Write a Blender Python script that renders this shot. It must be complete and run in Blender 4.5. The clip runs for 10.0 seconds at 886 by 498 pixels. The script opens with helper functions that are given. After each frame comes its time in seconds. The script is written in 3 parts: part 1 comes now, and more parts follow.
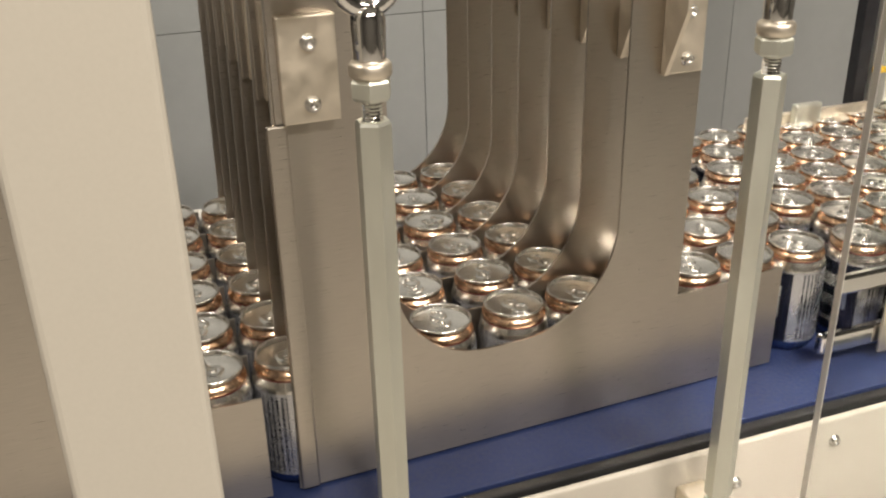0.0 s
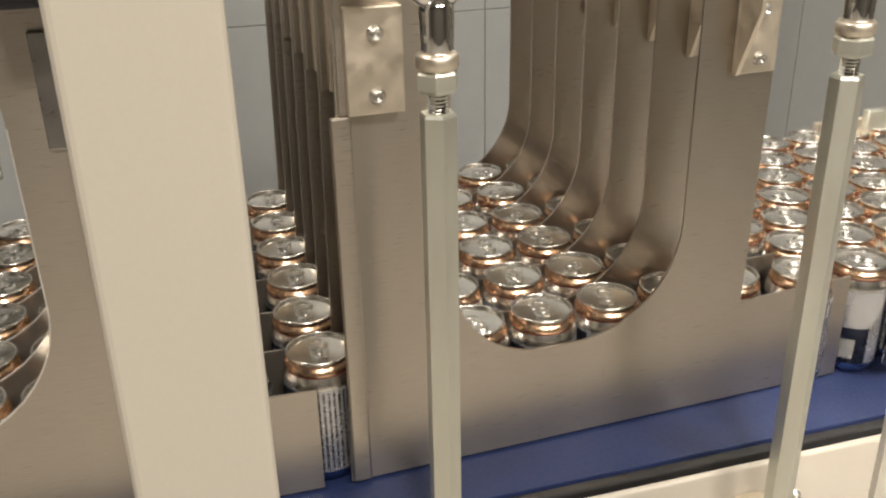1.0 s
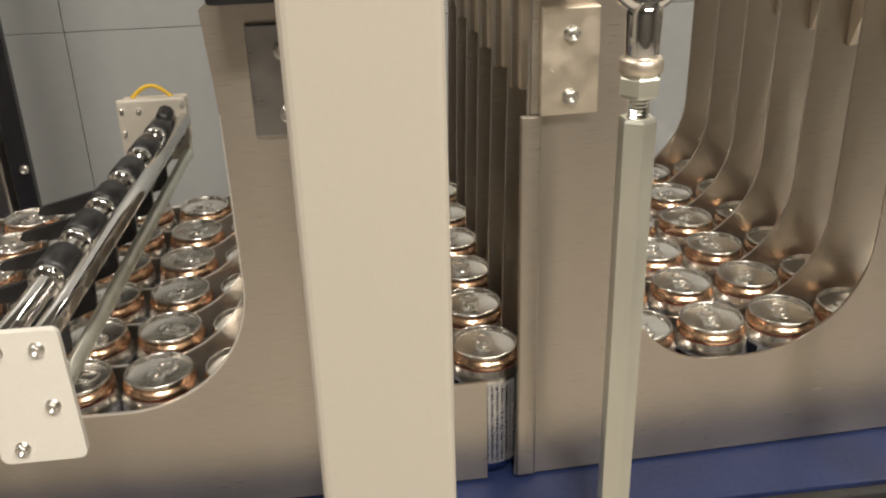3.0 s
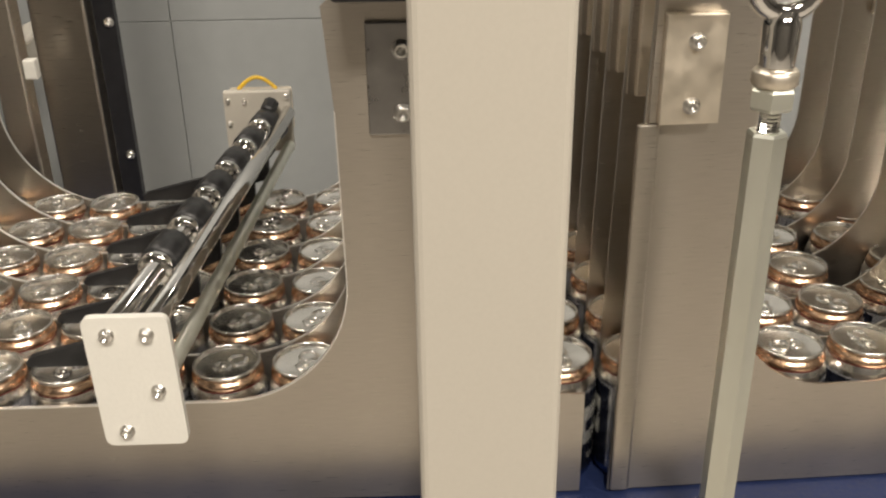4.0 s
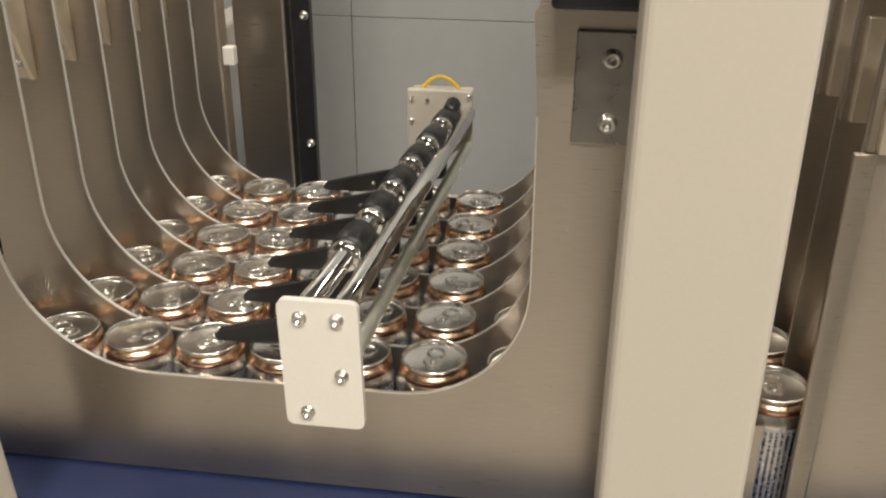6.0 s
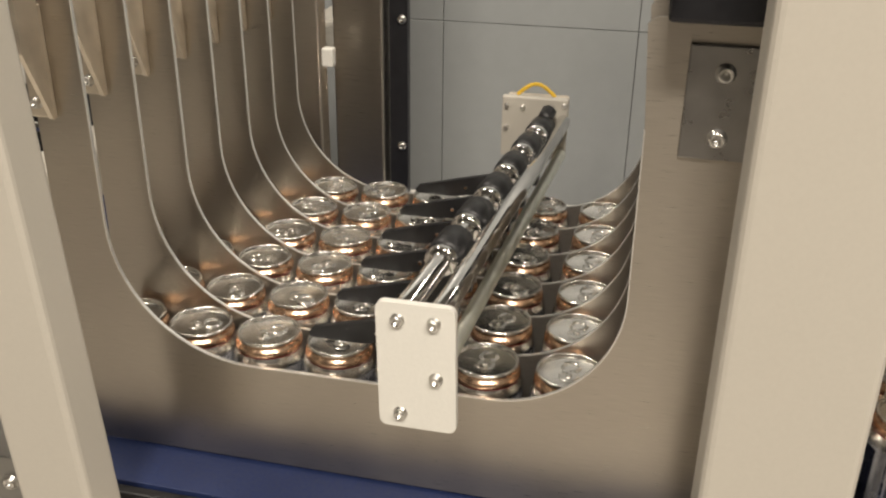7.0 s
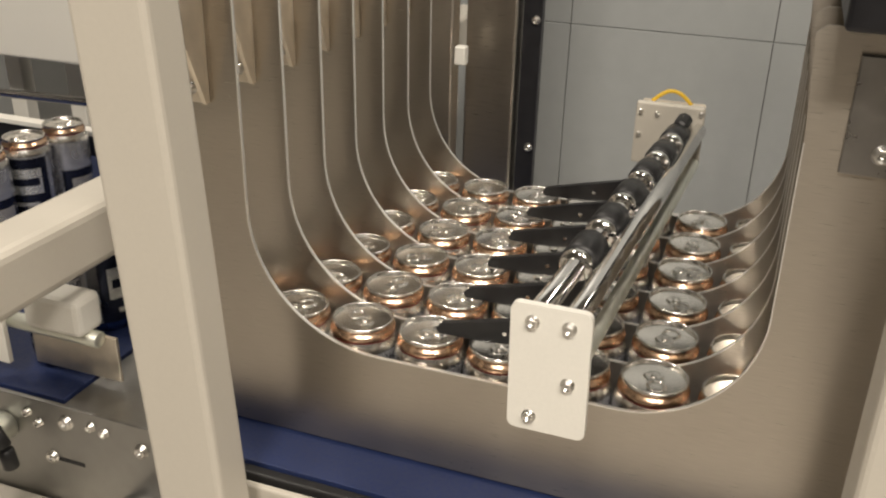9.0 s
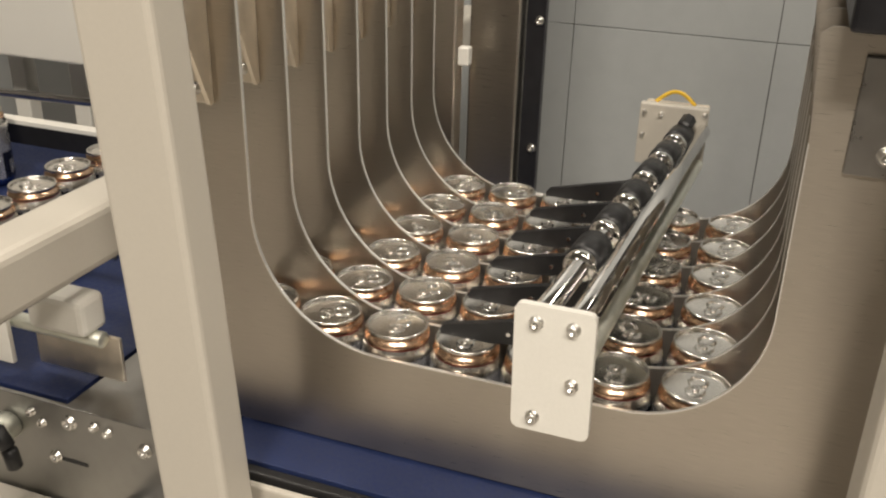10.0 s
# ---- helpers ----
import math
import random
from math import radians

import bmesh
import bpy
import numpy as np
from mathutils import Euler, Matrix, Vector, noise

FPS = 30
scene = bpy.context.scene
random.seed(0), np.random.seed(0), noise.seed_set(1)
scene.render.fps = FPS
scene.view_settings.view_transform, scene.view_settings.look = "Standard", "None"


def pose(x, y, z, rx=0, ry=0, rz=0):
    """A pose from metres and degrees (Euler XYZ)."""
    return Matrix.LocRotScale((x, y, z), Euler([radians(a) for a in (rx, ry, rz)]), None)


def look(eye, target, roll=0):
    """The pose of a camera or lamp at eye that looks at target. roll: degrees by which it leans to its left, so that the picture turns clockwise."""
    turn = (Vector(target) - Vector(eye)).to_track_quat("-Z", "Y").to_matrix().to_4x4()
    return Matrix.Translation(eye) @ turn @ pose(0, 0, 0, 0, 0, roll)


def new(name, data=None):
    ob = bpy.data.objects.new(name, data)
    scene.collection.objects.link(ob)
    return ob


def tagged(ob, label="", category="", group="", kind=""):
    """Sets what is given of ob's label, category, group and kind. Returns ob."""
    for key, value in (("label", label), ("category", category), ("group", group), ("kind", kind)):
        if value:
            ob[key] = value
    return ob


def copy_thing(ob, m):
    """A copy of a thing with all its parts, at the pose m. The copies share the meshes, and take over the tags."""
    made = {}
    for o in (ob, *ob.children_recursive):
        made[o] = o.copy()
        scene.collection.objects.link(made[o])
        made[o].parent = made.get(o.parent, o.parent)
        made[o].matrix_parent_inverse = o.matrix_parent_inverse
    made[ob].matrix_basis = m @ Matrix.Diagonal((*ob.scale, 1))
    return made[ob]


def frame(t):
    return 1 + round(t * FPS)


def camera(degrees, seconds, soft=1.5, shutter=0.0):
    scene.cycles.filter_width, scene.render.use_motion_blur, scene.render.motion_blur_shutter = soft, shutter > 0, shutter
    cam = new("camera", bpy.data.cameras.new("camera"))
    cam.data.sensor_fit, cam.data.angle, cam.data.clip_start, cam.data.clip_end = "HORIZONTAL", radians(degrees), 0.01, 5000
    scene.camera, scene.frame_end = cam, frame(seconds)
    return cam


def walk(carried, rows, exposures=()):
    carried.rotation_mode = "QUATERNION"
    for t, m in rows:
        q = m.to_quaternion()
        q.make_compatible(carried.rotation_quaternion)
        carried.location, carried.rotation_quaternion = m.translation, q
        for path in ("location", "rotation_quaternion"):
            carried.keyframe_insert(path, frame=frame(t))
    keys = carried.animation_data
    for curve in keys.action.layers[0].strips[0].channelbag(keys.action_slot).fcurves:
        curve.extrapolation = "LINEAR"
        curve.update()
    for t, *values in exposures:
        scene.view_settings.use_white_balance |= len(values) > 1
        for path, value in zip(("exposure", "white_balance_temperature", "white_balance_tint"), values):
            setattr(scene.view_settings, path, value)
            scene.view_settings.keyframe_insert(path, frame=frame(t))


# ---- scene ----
cam = camera(51.1, 10.0, soft=2.2)
PATH = [
    (0, (0.121, -0.629, 0.504), (0.73, 1.086, -0.324), -1.4),
    (0.5, (0.106, -0.625, 0.503), (0.712, 1.088, -0.332), -1.2),
    (1, (0.117, -0.623, 0.499), (0.619, 1.127, -0.328), -1.1),
    (1.5, (0.094, -0.624, 0.499), (0.559, 1.138, -0.324), -1.0),
    (2, (0.088, -0.626, 0.502), (0.486, 1.151, -0.325), -0.8),
    (2.5, (0.088, -0.622, 0.506), (0.391, 1.168, -0.333), -1.2),
    (4, (0.067, -0.606, 0.509), (0.108, 1.206, -0.337), -0.9),
    (4.5, (0.051, -0.597, 0.501), (0.023, 1.221, -0.331), 0.1),
    (5, (0.049, -0.606, 0.51), (-0.06, 1.206, -0.331), -0.2),
    (5.5, (0.041, -0.605, 0.509), (-0.136, 1.202, -0.331), 0.0),
    (7, (0.013, -0.611, 0.513), (-0.396, 1.162, -0.318), 0.8),
    (7.5, (0.005, -0.612, 0.513), (-0.463, 1.146, -0.318), 1.0),
    (8, (-0.002, -0.614, 0.513), (-0.534, 1.125, -0.318), 1.1),
    (8.5, (-0.008, -0.616, 0.512), (-0.586, 1.109, -0.32), 1.3),
    (9, (-0.014, -0.616, 0.51), (-0.629, 1.096, -0.322), 1.5),
    (9.5, (-0.014, -0.616, 0.509), (-0.636, 1.094, -0.321), 1.5),
    (10, (-0.015, -0.616, 0.51), (-0.635, 1.094, -0.321), 1.5),
]
walk(cam, [(t, look(e, g, r)) for t, e, g, r in PATH])

# ---- light: exhibition hall, warm ceiling lamps ----
world = bpy.data.worlds.new("hall_air")
scene.world = world
world.use_nodes = True
world.node_tree.nodes["Background"].inputs[0].default_value = (0.9, 0.86, 0.8, 1)
world.node_tree.nodes["Background"].inputs[1].default_value = 0.25
scene.view_settings.exposure = 0.0
WARM = (1.0, 0.905, 0.785)


def lamp(name, x, y, z, sx, sy, watts, target):
    d = bpy.data.lights.new(name, "AREA")
    d.shape, d.size, d.size_y, d.energy, d.color = "RECTANGLE", sx, sy, watts, WARM
    ob = new(name, d)
    ob.matrix_world = look((x, y, z), target)
    return ob


lamp("ceiling_lamp", 0.15, -2.6, 2.9, 0.7, 0.4, 105, (0.1, 0.1, 0))
# unseen lamp added to brighten the narrow-cutout plates and the infeed side
lamp("ceiling_lamp", 1.75, -2.4, 2.9, 0.9, 0.4, 75, (0.4, 0.1, 0))
lamp("ceiling_lamp", -1.6, 0.3, 3.3, 1.2, 0.35, 46, (-0.3, 0.1, 0))
lamp("ceiling_lamp", 1.7, 1.2, 3.3, 1.2, 0.35, 52, (0.7, 0.2, 0))


# ---- materials ----
def mat(name, base, rough=0.5, metal=0.0, scale=40.0, vary=0.12, bump=0.05, stretch=(1, 1, 1), coat=0.0, spec=0.5, big=4.0, rvar=0.2):
    m = bpy.data.materials.new(name)
    m.use_nodes = True
    nt = m.node_tree
    b = nt.nodes["Principled BSDF"]
    b.inputs["Metallic"].default_value = metal
    b.inputs["Coat Weight"].default_value = coat
    b.inputs["Specular IOR Level"].default_value = spec
    co = nt.nodes.new("ShaderNodeTexCoord")
    mp = nt.nodes.new("ShaderNodeMapping")
    mp.inputs["Scale"].default_value = stretch
    nt.links.new(co.outputs["Object"], mp.inputs[0])
    n1 = nt.nodes.new("ShaderNodeTexNoise")
    n1.inputs["Scale"].default_value, n1.inputs["Detail"].default_value = scale, 6
    nt.links.new(mp.outputs[0], n1.inputs["Vector"])
    n2 = nt.nodes.new("ShaderNodeTexNoise")
    n2.inputs["Scale"].default_value, n2.inputs["Detail"].default_value = big, 4
    nt.links.new(co.outputs["Object"], n2.inputs["Vector"])
    add = nt.nodes.new("ShaderNodeMath")
    add.operation = "ADD"
    nt.links.new(n1.outputs[0], add.inputs[0]), nt.links.new(n2.outputs[0], add.inputs[1])
    ramp = nt.nodes.new("ShaderNodeMapRange")
    ramp.inputs["From Min"].default_value, ramp.inputs["From Max"].default_value = 0.6, 1.4
    ramp.inputs["To Min"].default_value, ramp.inputs["To Max"].default_value = 1 - vary, 1 + vary
    nt.links.new(add.outputs[0], ramp.inputs[0])
    mul = nt.nodes.new("ShaderNodeVectorMath")
    mul.operation = "SCALE"
    mul.inputs[0].default_value = base
    nt.links.new(ramp.outputs[0], mul.inputs["Scale"])
    nt.links.new(mul.outputs[0], b.inputs["Base Color"])
    rr = nt.nodes.new("ShaderNodeMapRange")
    rr.inputs["From Min"].default_value, rr.inputs["From Max"].default_value = 0.3, 0.7
    rr.inputs["To Min"].default_value, rr.inputs["To Max"].default_value = max(0.02, rough * (1 - rvar)), min(1, rough * (1 + rvar))
    nt.links.new(n1.outputs[0], rr.inputs[0])
    nt.links.new(rr.outputs[0], b.inputs["Roughness"])
    if bump:
        bp = nt.nodes.new("ShaderNodeBump")
        bp.inputs["Strength"].default_value, bp.inputs["Distance"].default_value = bump, 0.002
        nt.links.new(n1.outputs[0], bp.inputs["Height"])
        nt.links.new(bp.outputs[0], b.inputs["Normal"])
    return m


STEEL = mat("brushed_steel", (0.52, 0.475, 0.415), 0.30, 1.0, 34, 0.11, 0.0, (1.5, 1, 40), big=7, rvar=0.10)
BOLT = mat("bolt_steel", (0.80, 0.78, 0.74), 0.28, 1.0, 60, 0.08, 0.0)
brush = STEEL.node_tree.nodes.new("ShaderNodeCombineXYZ")
brush.inputs[2].default_value = 1.0
STEEL.node_tree.links.new(brush.outputs[0], STEEL.node_tree.nodes["Principled BSDF"].inputs["Tangent"])
STEEL.node_tree.nodes["Principled BSDF"].inputs["Anisotropic"].default_value = 0.7
# rolled sheet is never quite flat: shallow upright waves
wave_at = STEEL.node_tree.nodes.new("ShaderNodeTexCoord")
wave_map = STEEL.node_tree.nodes.new("ShaderNodeMapping")
wave_map.inputs["Scale"].default_value = (1.0, 1.0, 0.10)
wave = STEEL.node_tree.nodes.new("ShaderNodeTexNoise")
wave.inputs["Scale"].default_value, wave.inputs["Detail"].default_value = 13.0, 1.0
wave_bump = STEEL.node_tree.nodes.new("ShaderNodeBump")
wave_bump.inputs["Strength"].default_value, wave_bump.inputs["Distance"].default_value = 1.0, 0.003
for a, b in ((wave_at.outputs["Object"], wave_map.inputs[0]), (wave_map.outputs[0], wave.inputs["Vector"]), (wave.outputs[0], wave_bump.inputs["Height"]), (wave_bump.outputs[0], STEEL.node_tree.nodes["Principled BSDF"].inputs["Normal"])):
    STEEL.node_tree.links.new(a, b)
# darker grey than the bracket steel, for the outfeed's side and transfer plates
SIDE_STEEL = mat("dark_grey_side_steel", (0.36, 0.355, 0.34), 0.42, 1.0, 70, 0.14, 0.04)
EDGE = mat("polished_cut_edge", (0.88, 0.86, 0.82), 0.35, 0.75, 60, 0.05, 0.0)
# bracket steel with the dark surroundings it mirrors put into its base colour
BRACKET_DARKENED = mat("bracket_steel_dark_reflection", (0.40, 0.39, 0.38), 0.30, 1.0, 60, 0.15, 0.05)
BRACKET = mat("bracket_steel", (0.88, 0.80, 0.68), 0.46, 1.0, 80, 0.1, 0.05)
CHROME = mat("chrome", (0.80, 0.79, 0.77), 0.08, 1.0, 50, 0.05, 0.0)
ZINC = mat("zinc_plated_steel", (0.80, 0.81, 0.73), 0.48, 1.0, 60, 0.10, 0.05, (1, 1, 0.2))
CREAM = mat("cream_powder_coat", (0.54, 0.505, 0.44), 0.42, 0.0, 350, 0.03, 0.03, coat=0.1, big=3)
WHITE = mat("white_powder_coat", (0.78, 0.76, 0.70), 0.40, 0.0, 350, 0.03, 0.08)
BELT = mat("blue_belt_rubber", (0.012, 0.023, 0.082), 0.6, 0.0, 220, 0.30, 0.18, big=9)
BLACK = mat("black_rubber", (0.012, 0.012, 0.013), 0.5, 0.0, 120, 0.3, 0.1)
PLASTIC = mat("black_plastic", (0.016, 0.016, 0.017), 0.42, 0.0, 150, 0.25, 0.06)
ALU = mat("can_aluminium", (0.76, 0.74, 0.70), 0.24, 1.0, 90, 0.04, 0.0, rvar=0.08)
COPPER = mat("copper_lacquer", (0.70, 0.48, 0.33), 0.25, 1.0, 90, 0.06, 0.0, rvar=0.1)
PANEL = mat("grey_panel", (0.37, 0.385, 0.385), 0.38, 0.0, 30, 0.05, 0.02, big=1.5)
HALL = mat("hall_wall_paint", (0.15, 0.142, 0.130), 0.8, 0.0, 8, 0.06, 0.05)
FLOOR = mat("hall_floor_carpet", (0.52, 0.485, 0.435), 0.9, 0.0, 90, 0.15, 0.2)
YELLOW = mat("yellow_hose", (0.70, 0.45, 0.03), 0.35, 0.0, 60, 0.1, 0.0)
MAROON = mat("dark_red_print", (0.16, 0.02, 0.015), 0.3, 0.3, 60, 0.1, 0.0)
RED = mat("red_plastic", (0.45, 0.02, 0.015), 0.35, 0.0, 60, 0.1, 0.0)
DARK = mat("dark_anodised", (0.035, 0.035, 0.04), 0.4, 0.6, 60, 0.2, 0.03)


def printed():
    """Can body print: dark navy with a pale label panel and bars of unreadable text."""
    m = mat("printed_can_body", (0.55, 0.55, 0.57), 0.25, 0.75, 60, 0.15, 0.0)
    nt = m.node_tree
    b = nt.nodes["Principled BSDF"]
    old = b.inputs["Base Color"].links[0].from_socket
    uv = nt.nodes.new("ShaderNodeUVMap")
    uv.uv_map = "label"
    sep = nt.nodes.new("ShaderNodeSeparateXYZ")
    nt.links.new(uv.outputs[0], sep.inputs[0])

    def band(sock, lo, hi):
        a = nt.nodes.new("ShaderNodeMath")
        a.operation = "GREATER_THAN"
        a.inputs[1].default_value = lo
        c = nt.nodes.new("ShaderNodeMath")
        c.operation = "LESS_THAN"
        c.inputs[1].default_value = hi
        d = nt.nodes.new("ShaderNodeMath")
        d.operation = "MULTIPLY"
        nt.links.new(sock, a.inputs[0]), nt.links.new(sock, c.inputs[0])
        nt.links.new(a.outputs[0], d.inputs[0]), nt.links.new(c.outputs[0], d.inputs[1])
        return d.outputs[0]

    def both(p, q):
        d = nt.nodes.new("ShaderNodeMath")
        d.operation = "MULTIPLY"
        nt.links.new(p, d.inputs[0]), nt.links.new(q, d.inputs[1])
        return d.outputs[0]

    def paint(fac, colour, under):
        x = nt.nodes.new("ShaderNodeMix")
        x.data_type = "RGBA"
        nt.links.new(fac, x.inputs[0])
        nt.links.new(under, x.inputs[6])
        x.inputs[7].default_value = (*colour, 1)
        return x.outputs[2]

    u, v = sep.outputs[0], sep.outputs[1]
    def calc(op, sock, value):
        d = nt.nodes.new("ShaderNodeMath")
        d.operation = op
        nt.links.new(sock, d.inputs[0])
        d.inputs[1].default_value = value
        return d.outputs[0]

    # fine print runs up the can in narrow columns
    columns = band(calc("FRACT", calc("MULTIPLY", u, 46), 0), 0.35, 0.85)
    words = nt.nodes.new("ShaderNodeTexNoise")
    words.inputs["Scale"].default_value = 1.0
    comb = nt.nodes.new("ShaderNodeCombineXYZ")
    nt.links.new(calc("MULTIPLY", calc("FLOOR", calc("MULTIPLY", u, 46), 0), 7.3), comb.inputs[0])
    nt.links.new(calc("MULTIPLY", v, 130), comb.inputs[1])
    nt.links.new(comb.outputs[0], words.inputs["Vector"])
    bars = both(columns, band(words.outputs[0], 0.46, 1))
    navy = (0.022, 0.026, 0.045)
    c = paint(both(band(u, 0.03, 0.37), band(v, 0.0, 0.95)), navy, old)
    c = paint(both(band(u, 0.08, 0.32), band(v, 0.42, 0.80)), (0.72, 0.72, 0.68), c)
    c = paint(both(band(u, 0.10, 0.30), band(v, 0.55, 0.66)), navy, c)
    c = paint(both(band(u, 0.12, 0.28), band(v, 0.24, 0.30)), (0.62, 0.60, 0.55), c)
    c = paint(both(both(band(u, 0.42, 0.60), band(v, 0.16, 0.94)), bars), navy, c)
    c = paint(both(band(u, 0.64, 0.96), band(v, 0.0, 0.55)), navy, c)
    c = paint(both(band(u, 0.70, 0.90), band(v, 0.20, 0.42)), (0.60, 0.56, 0.48), c)
    c = paint(band(v, 0.0, 0.14), (0.03, 0.06, 0.20), c)
    nt.links.new(c, b.inputs["Base Color"])
    return m


PRINT = printed()


def glass():
    m = bpy.data.materials.new("clear_acrylic")
    m.use_nodes = True
    b = m.node_tree.nodes["Principled BSDF"]
    b.inputs["Transmission Weight"].default_value, b.inputs["Roughness"].default_value, b.inputs["IOR"].default_value = 1.0, 0.02, 1.08
    b.inputs["Base Color"].default_value = (0.95, 0.97, 0.96, 1)
    return m


ACRYLIC = glass()


# ---- mesh helpers ----
def part(name, bm, material, parent=None, label="", smooth=False):
    me = bpy.data.meshes.new(name)
    bmesh.ops.recalc_face_normals(bm, faces=bm.faces)
    bm.to_mesh(me)
    bm.free()
    me.materials.append(material)
    if smooth:
        me.polygons.foreach_set("use_smooth", [True] * len(me.polygons))
    ob = new(name, me)
    ob.parent = parent
    if label:
        tagged(ob, label)
    return ob


def empty(name, m=None):
    ob = new(name)
    ob.empty_display_size = 0.02
    if m:
        ob.matrix_basis = m
    return ob


def box(x0, x1, y0, y1, z0, z1, bevel=0.0, bm=None, segs=2):
    own = bmesh.new()
    bmesh.ops.create_cube(own, size=1, matrix=Matrix.Translation(((x0 + x1) / 2, (y0 + y1) / 2, (z0 + z1) / 2)) @ Matrix.Diagonal((x1 - x0, y1 - y0, z1 - z0, 1)))
    if bevel:
        bmesh.ops.bevel(own, geom=own.edges[:], offset=bevel, segments=segs, affect="EDGES", profile=0.5)
    if bm is None:
        return own
    me = bpy.data.meshes.new("t")
    own.to_mesh(me)
    own.free()
    bm.from_mesh(me)
    bpy.data.meshes.remove(me)
    return bm


def spin(profile, segs=24, m=None, bm=None, caps=True):
    """A turned shape round z from (radius, height) pairs."""
    bm = bm or bmesh.new()
    rings = []
    for r, z in profile:
        ring = []
        for k in range(segs):
            a = 2 * math.pi * k / segs
            v = Vector((r * math.cos(a), r * math.sin(a), z))
            ring.append(bm.verts.new(m @ v if m else v))
        rings.append(ring)
    for a, b in zip(rings, rings[1:]):
        for k in range(segs):
            bm.faces.new((a[k], a[(k + 1) % segs], b[(k + 1) % segs], b[k]))
    if caps:
        bm.faces.new(rings[0][::-1])
        bm.faces.new(rings[-1])
    return bm


def rod(p, q, r, segs=16, bevel=0.0006, bm=None):
    p, q = Vector(p), Vector(q)
    m = Matrix.Translation(p) @ (q - p).to_track_quat("Z", "Y").to_matrix().to_4x4()
    n = (q - p).length
    return spin([(r - bevel, 0), (r, bevel), (r, n - bevel), (r - bevel, n)], segs, m, bm)


def sheet(outline, y0, y1):
    """A plate in the x-z plane between two depths."""
    bm = bmesh.new()
    f = [bm.verts.new((x, y0, z)) for x, z in outline]
    b = [bm.verts.new((x, y1, z)) for x, z in outline]
    bm.faces.new(f), bm.faces.new(b[::-1])
    n = len(outline)
    for k in range(n):
        bm.faces.new((f[k], b[k], b[(k + 1) % n], f[(k + 1) % n]))
    return bm


def arc(cx, cz, r, a0, a1, n=14):
    return [(cx + r * math.cos(radians(a0 + (a1 - a0) * k / n)), cz + r * math.sin(radians(a0 + (a1 - a0) * k / n))) for k in range(n + 1)]


def bolt(parent, x, y, z, r=0.0055, label=""):
    m = Matrix.Translation((x, y, z)) @ pose(0, 0, 0, 90)
    bm = spin([(r * 1.25, -0.001), (r * 1.25, 0.0006), (r, 0.0008), (r, 0.0042), (r * 0.8, 0.005), (r * 0.52, 0.005), (r * 0.5, 0.002)], 14, m)
    return part("bolt", bm, BOLT, parent, label, True)


# ---- hall and machine structure ----
floor = tagged(part("floor", box(-4, 4, -4, 5, -0.96, -0.90), FLOOR), kind="structure")
for nm, b in (("wall_north", (-4, 4, 4.9, 5, -0.9, 3.4)), ("wall_south", (-4, 4, -4, -3.9, -0.9, 3.4)), ("wall_west", (-4, -3.9, -4, 5, -0.9, 3.4)), ("wall_east", (3.9, 4, -4, 5, -0.9, 3.4))):
    tagged(part(nm, box(*b), HALL), kind="structure")
tagged(part("ceiling", box(-4, 4, -4, 5, 3.4, 3.5), HALL), kind="structure")

# rear partition of pale grey panels with thin seams
backdrop = tagged(empty("wall_panels", pose(0, 1.32, 0)), kind="structure")
for ix in range(-5, 8):
    for iz in range(-2, 6):
        x0, z0 = -0.438 + ix * 0.406, 0.138 + iz * 0.62
        part("panel", box(x0 + 0.0008, x0 + 0.4052, 0, 0.02, z0 + 0.0008, z0 + 0.6192, 0.0006, segs=1), PANEL, backdrop)
part("backing", box(-2.6, 3.1, 0.021, 0.04, -0.9, 3.3), HALL, backdrop)

# conveyor
BY = -0.050
conveyor = tagged(empty("conveyor"), "blue rubber belt conveyor with dark edge strips", "conveyor")
part("belt", box(-0.485, 1.60, BY, 0.60, -0.012, 0.0, 0.001), BELT, conveyor, "matt blue conveyor belt")
part("edge_strip", box(-0.485, 1.60, BY - 0.012, BY - 0.001, -0.03, -0.003, 0.002), BLACK, conveyor, "black rubber edge strip")
part("bed", box(-0.5, 1.6, BY + 0.004, 0.59, -0.05, -0.013), ZINC, conveyor)
frame_rail = tagged(empty("packing_machine"), "cream powder-coated steel packing machine with upright posts", "packing machine")
side_panel = part("side_panel", box(-0.46, 1.6, -0.070, BY - 0.014, -0.135, -0.008, 0.004, segs=3), CREAM, frame_rail, "cream side panel below the belt")
part("lower_body", box(-0.46, 1.6, -0.050, 0.60, -0.90, -0.137, 0.004), DARK, frame_rail, "dark machine body")
part("post", box(0.0615, 0.1435, -0.165, -0.122, -0.90, 1.2, 0.005, segs=3), CREAM, frame_rail)
# the infeed post leans slightly, its foot towards the outfeed
leaning = box(-0.452, -0.390, -0.130, -0.091, -0.9, 1.2, 0.005, segs=3)
for v in leaning.verts:
    v.co.x += 0.060 * (0.4 - v.co.z)
part("post", leaning, CREAM, frame_rail)
part("cross_beam", box(-0.607, -0.553, -0.45, 1.1, 0.143, 0.200, 0.009, segs=3), CREAM, frame_rail)
part("tie_bar", box(-0.3635, 0.0565, -0.126, -0.098, -0.080, -0.050, 0.004, segs=3), CREAM, frame_rail)
part("gusset", sheet([(-0.3650, -0.0485), (-0.340, -0.0485), (-0.3660, -0.020)], -0.124, -0.100), CREAM, frame_rail)
for bx, bz in ((0.60, -0.052), (0.709, -0.034), (0.845, -0.028), (0.90, -0.075)):
    bolt(side_panel, bx, -0.070, bz, 0.0045)
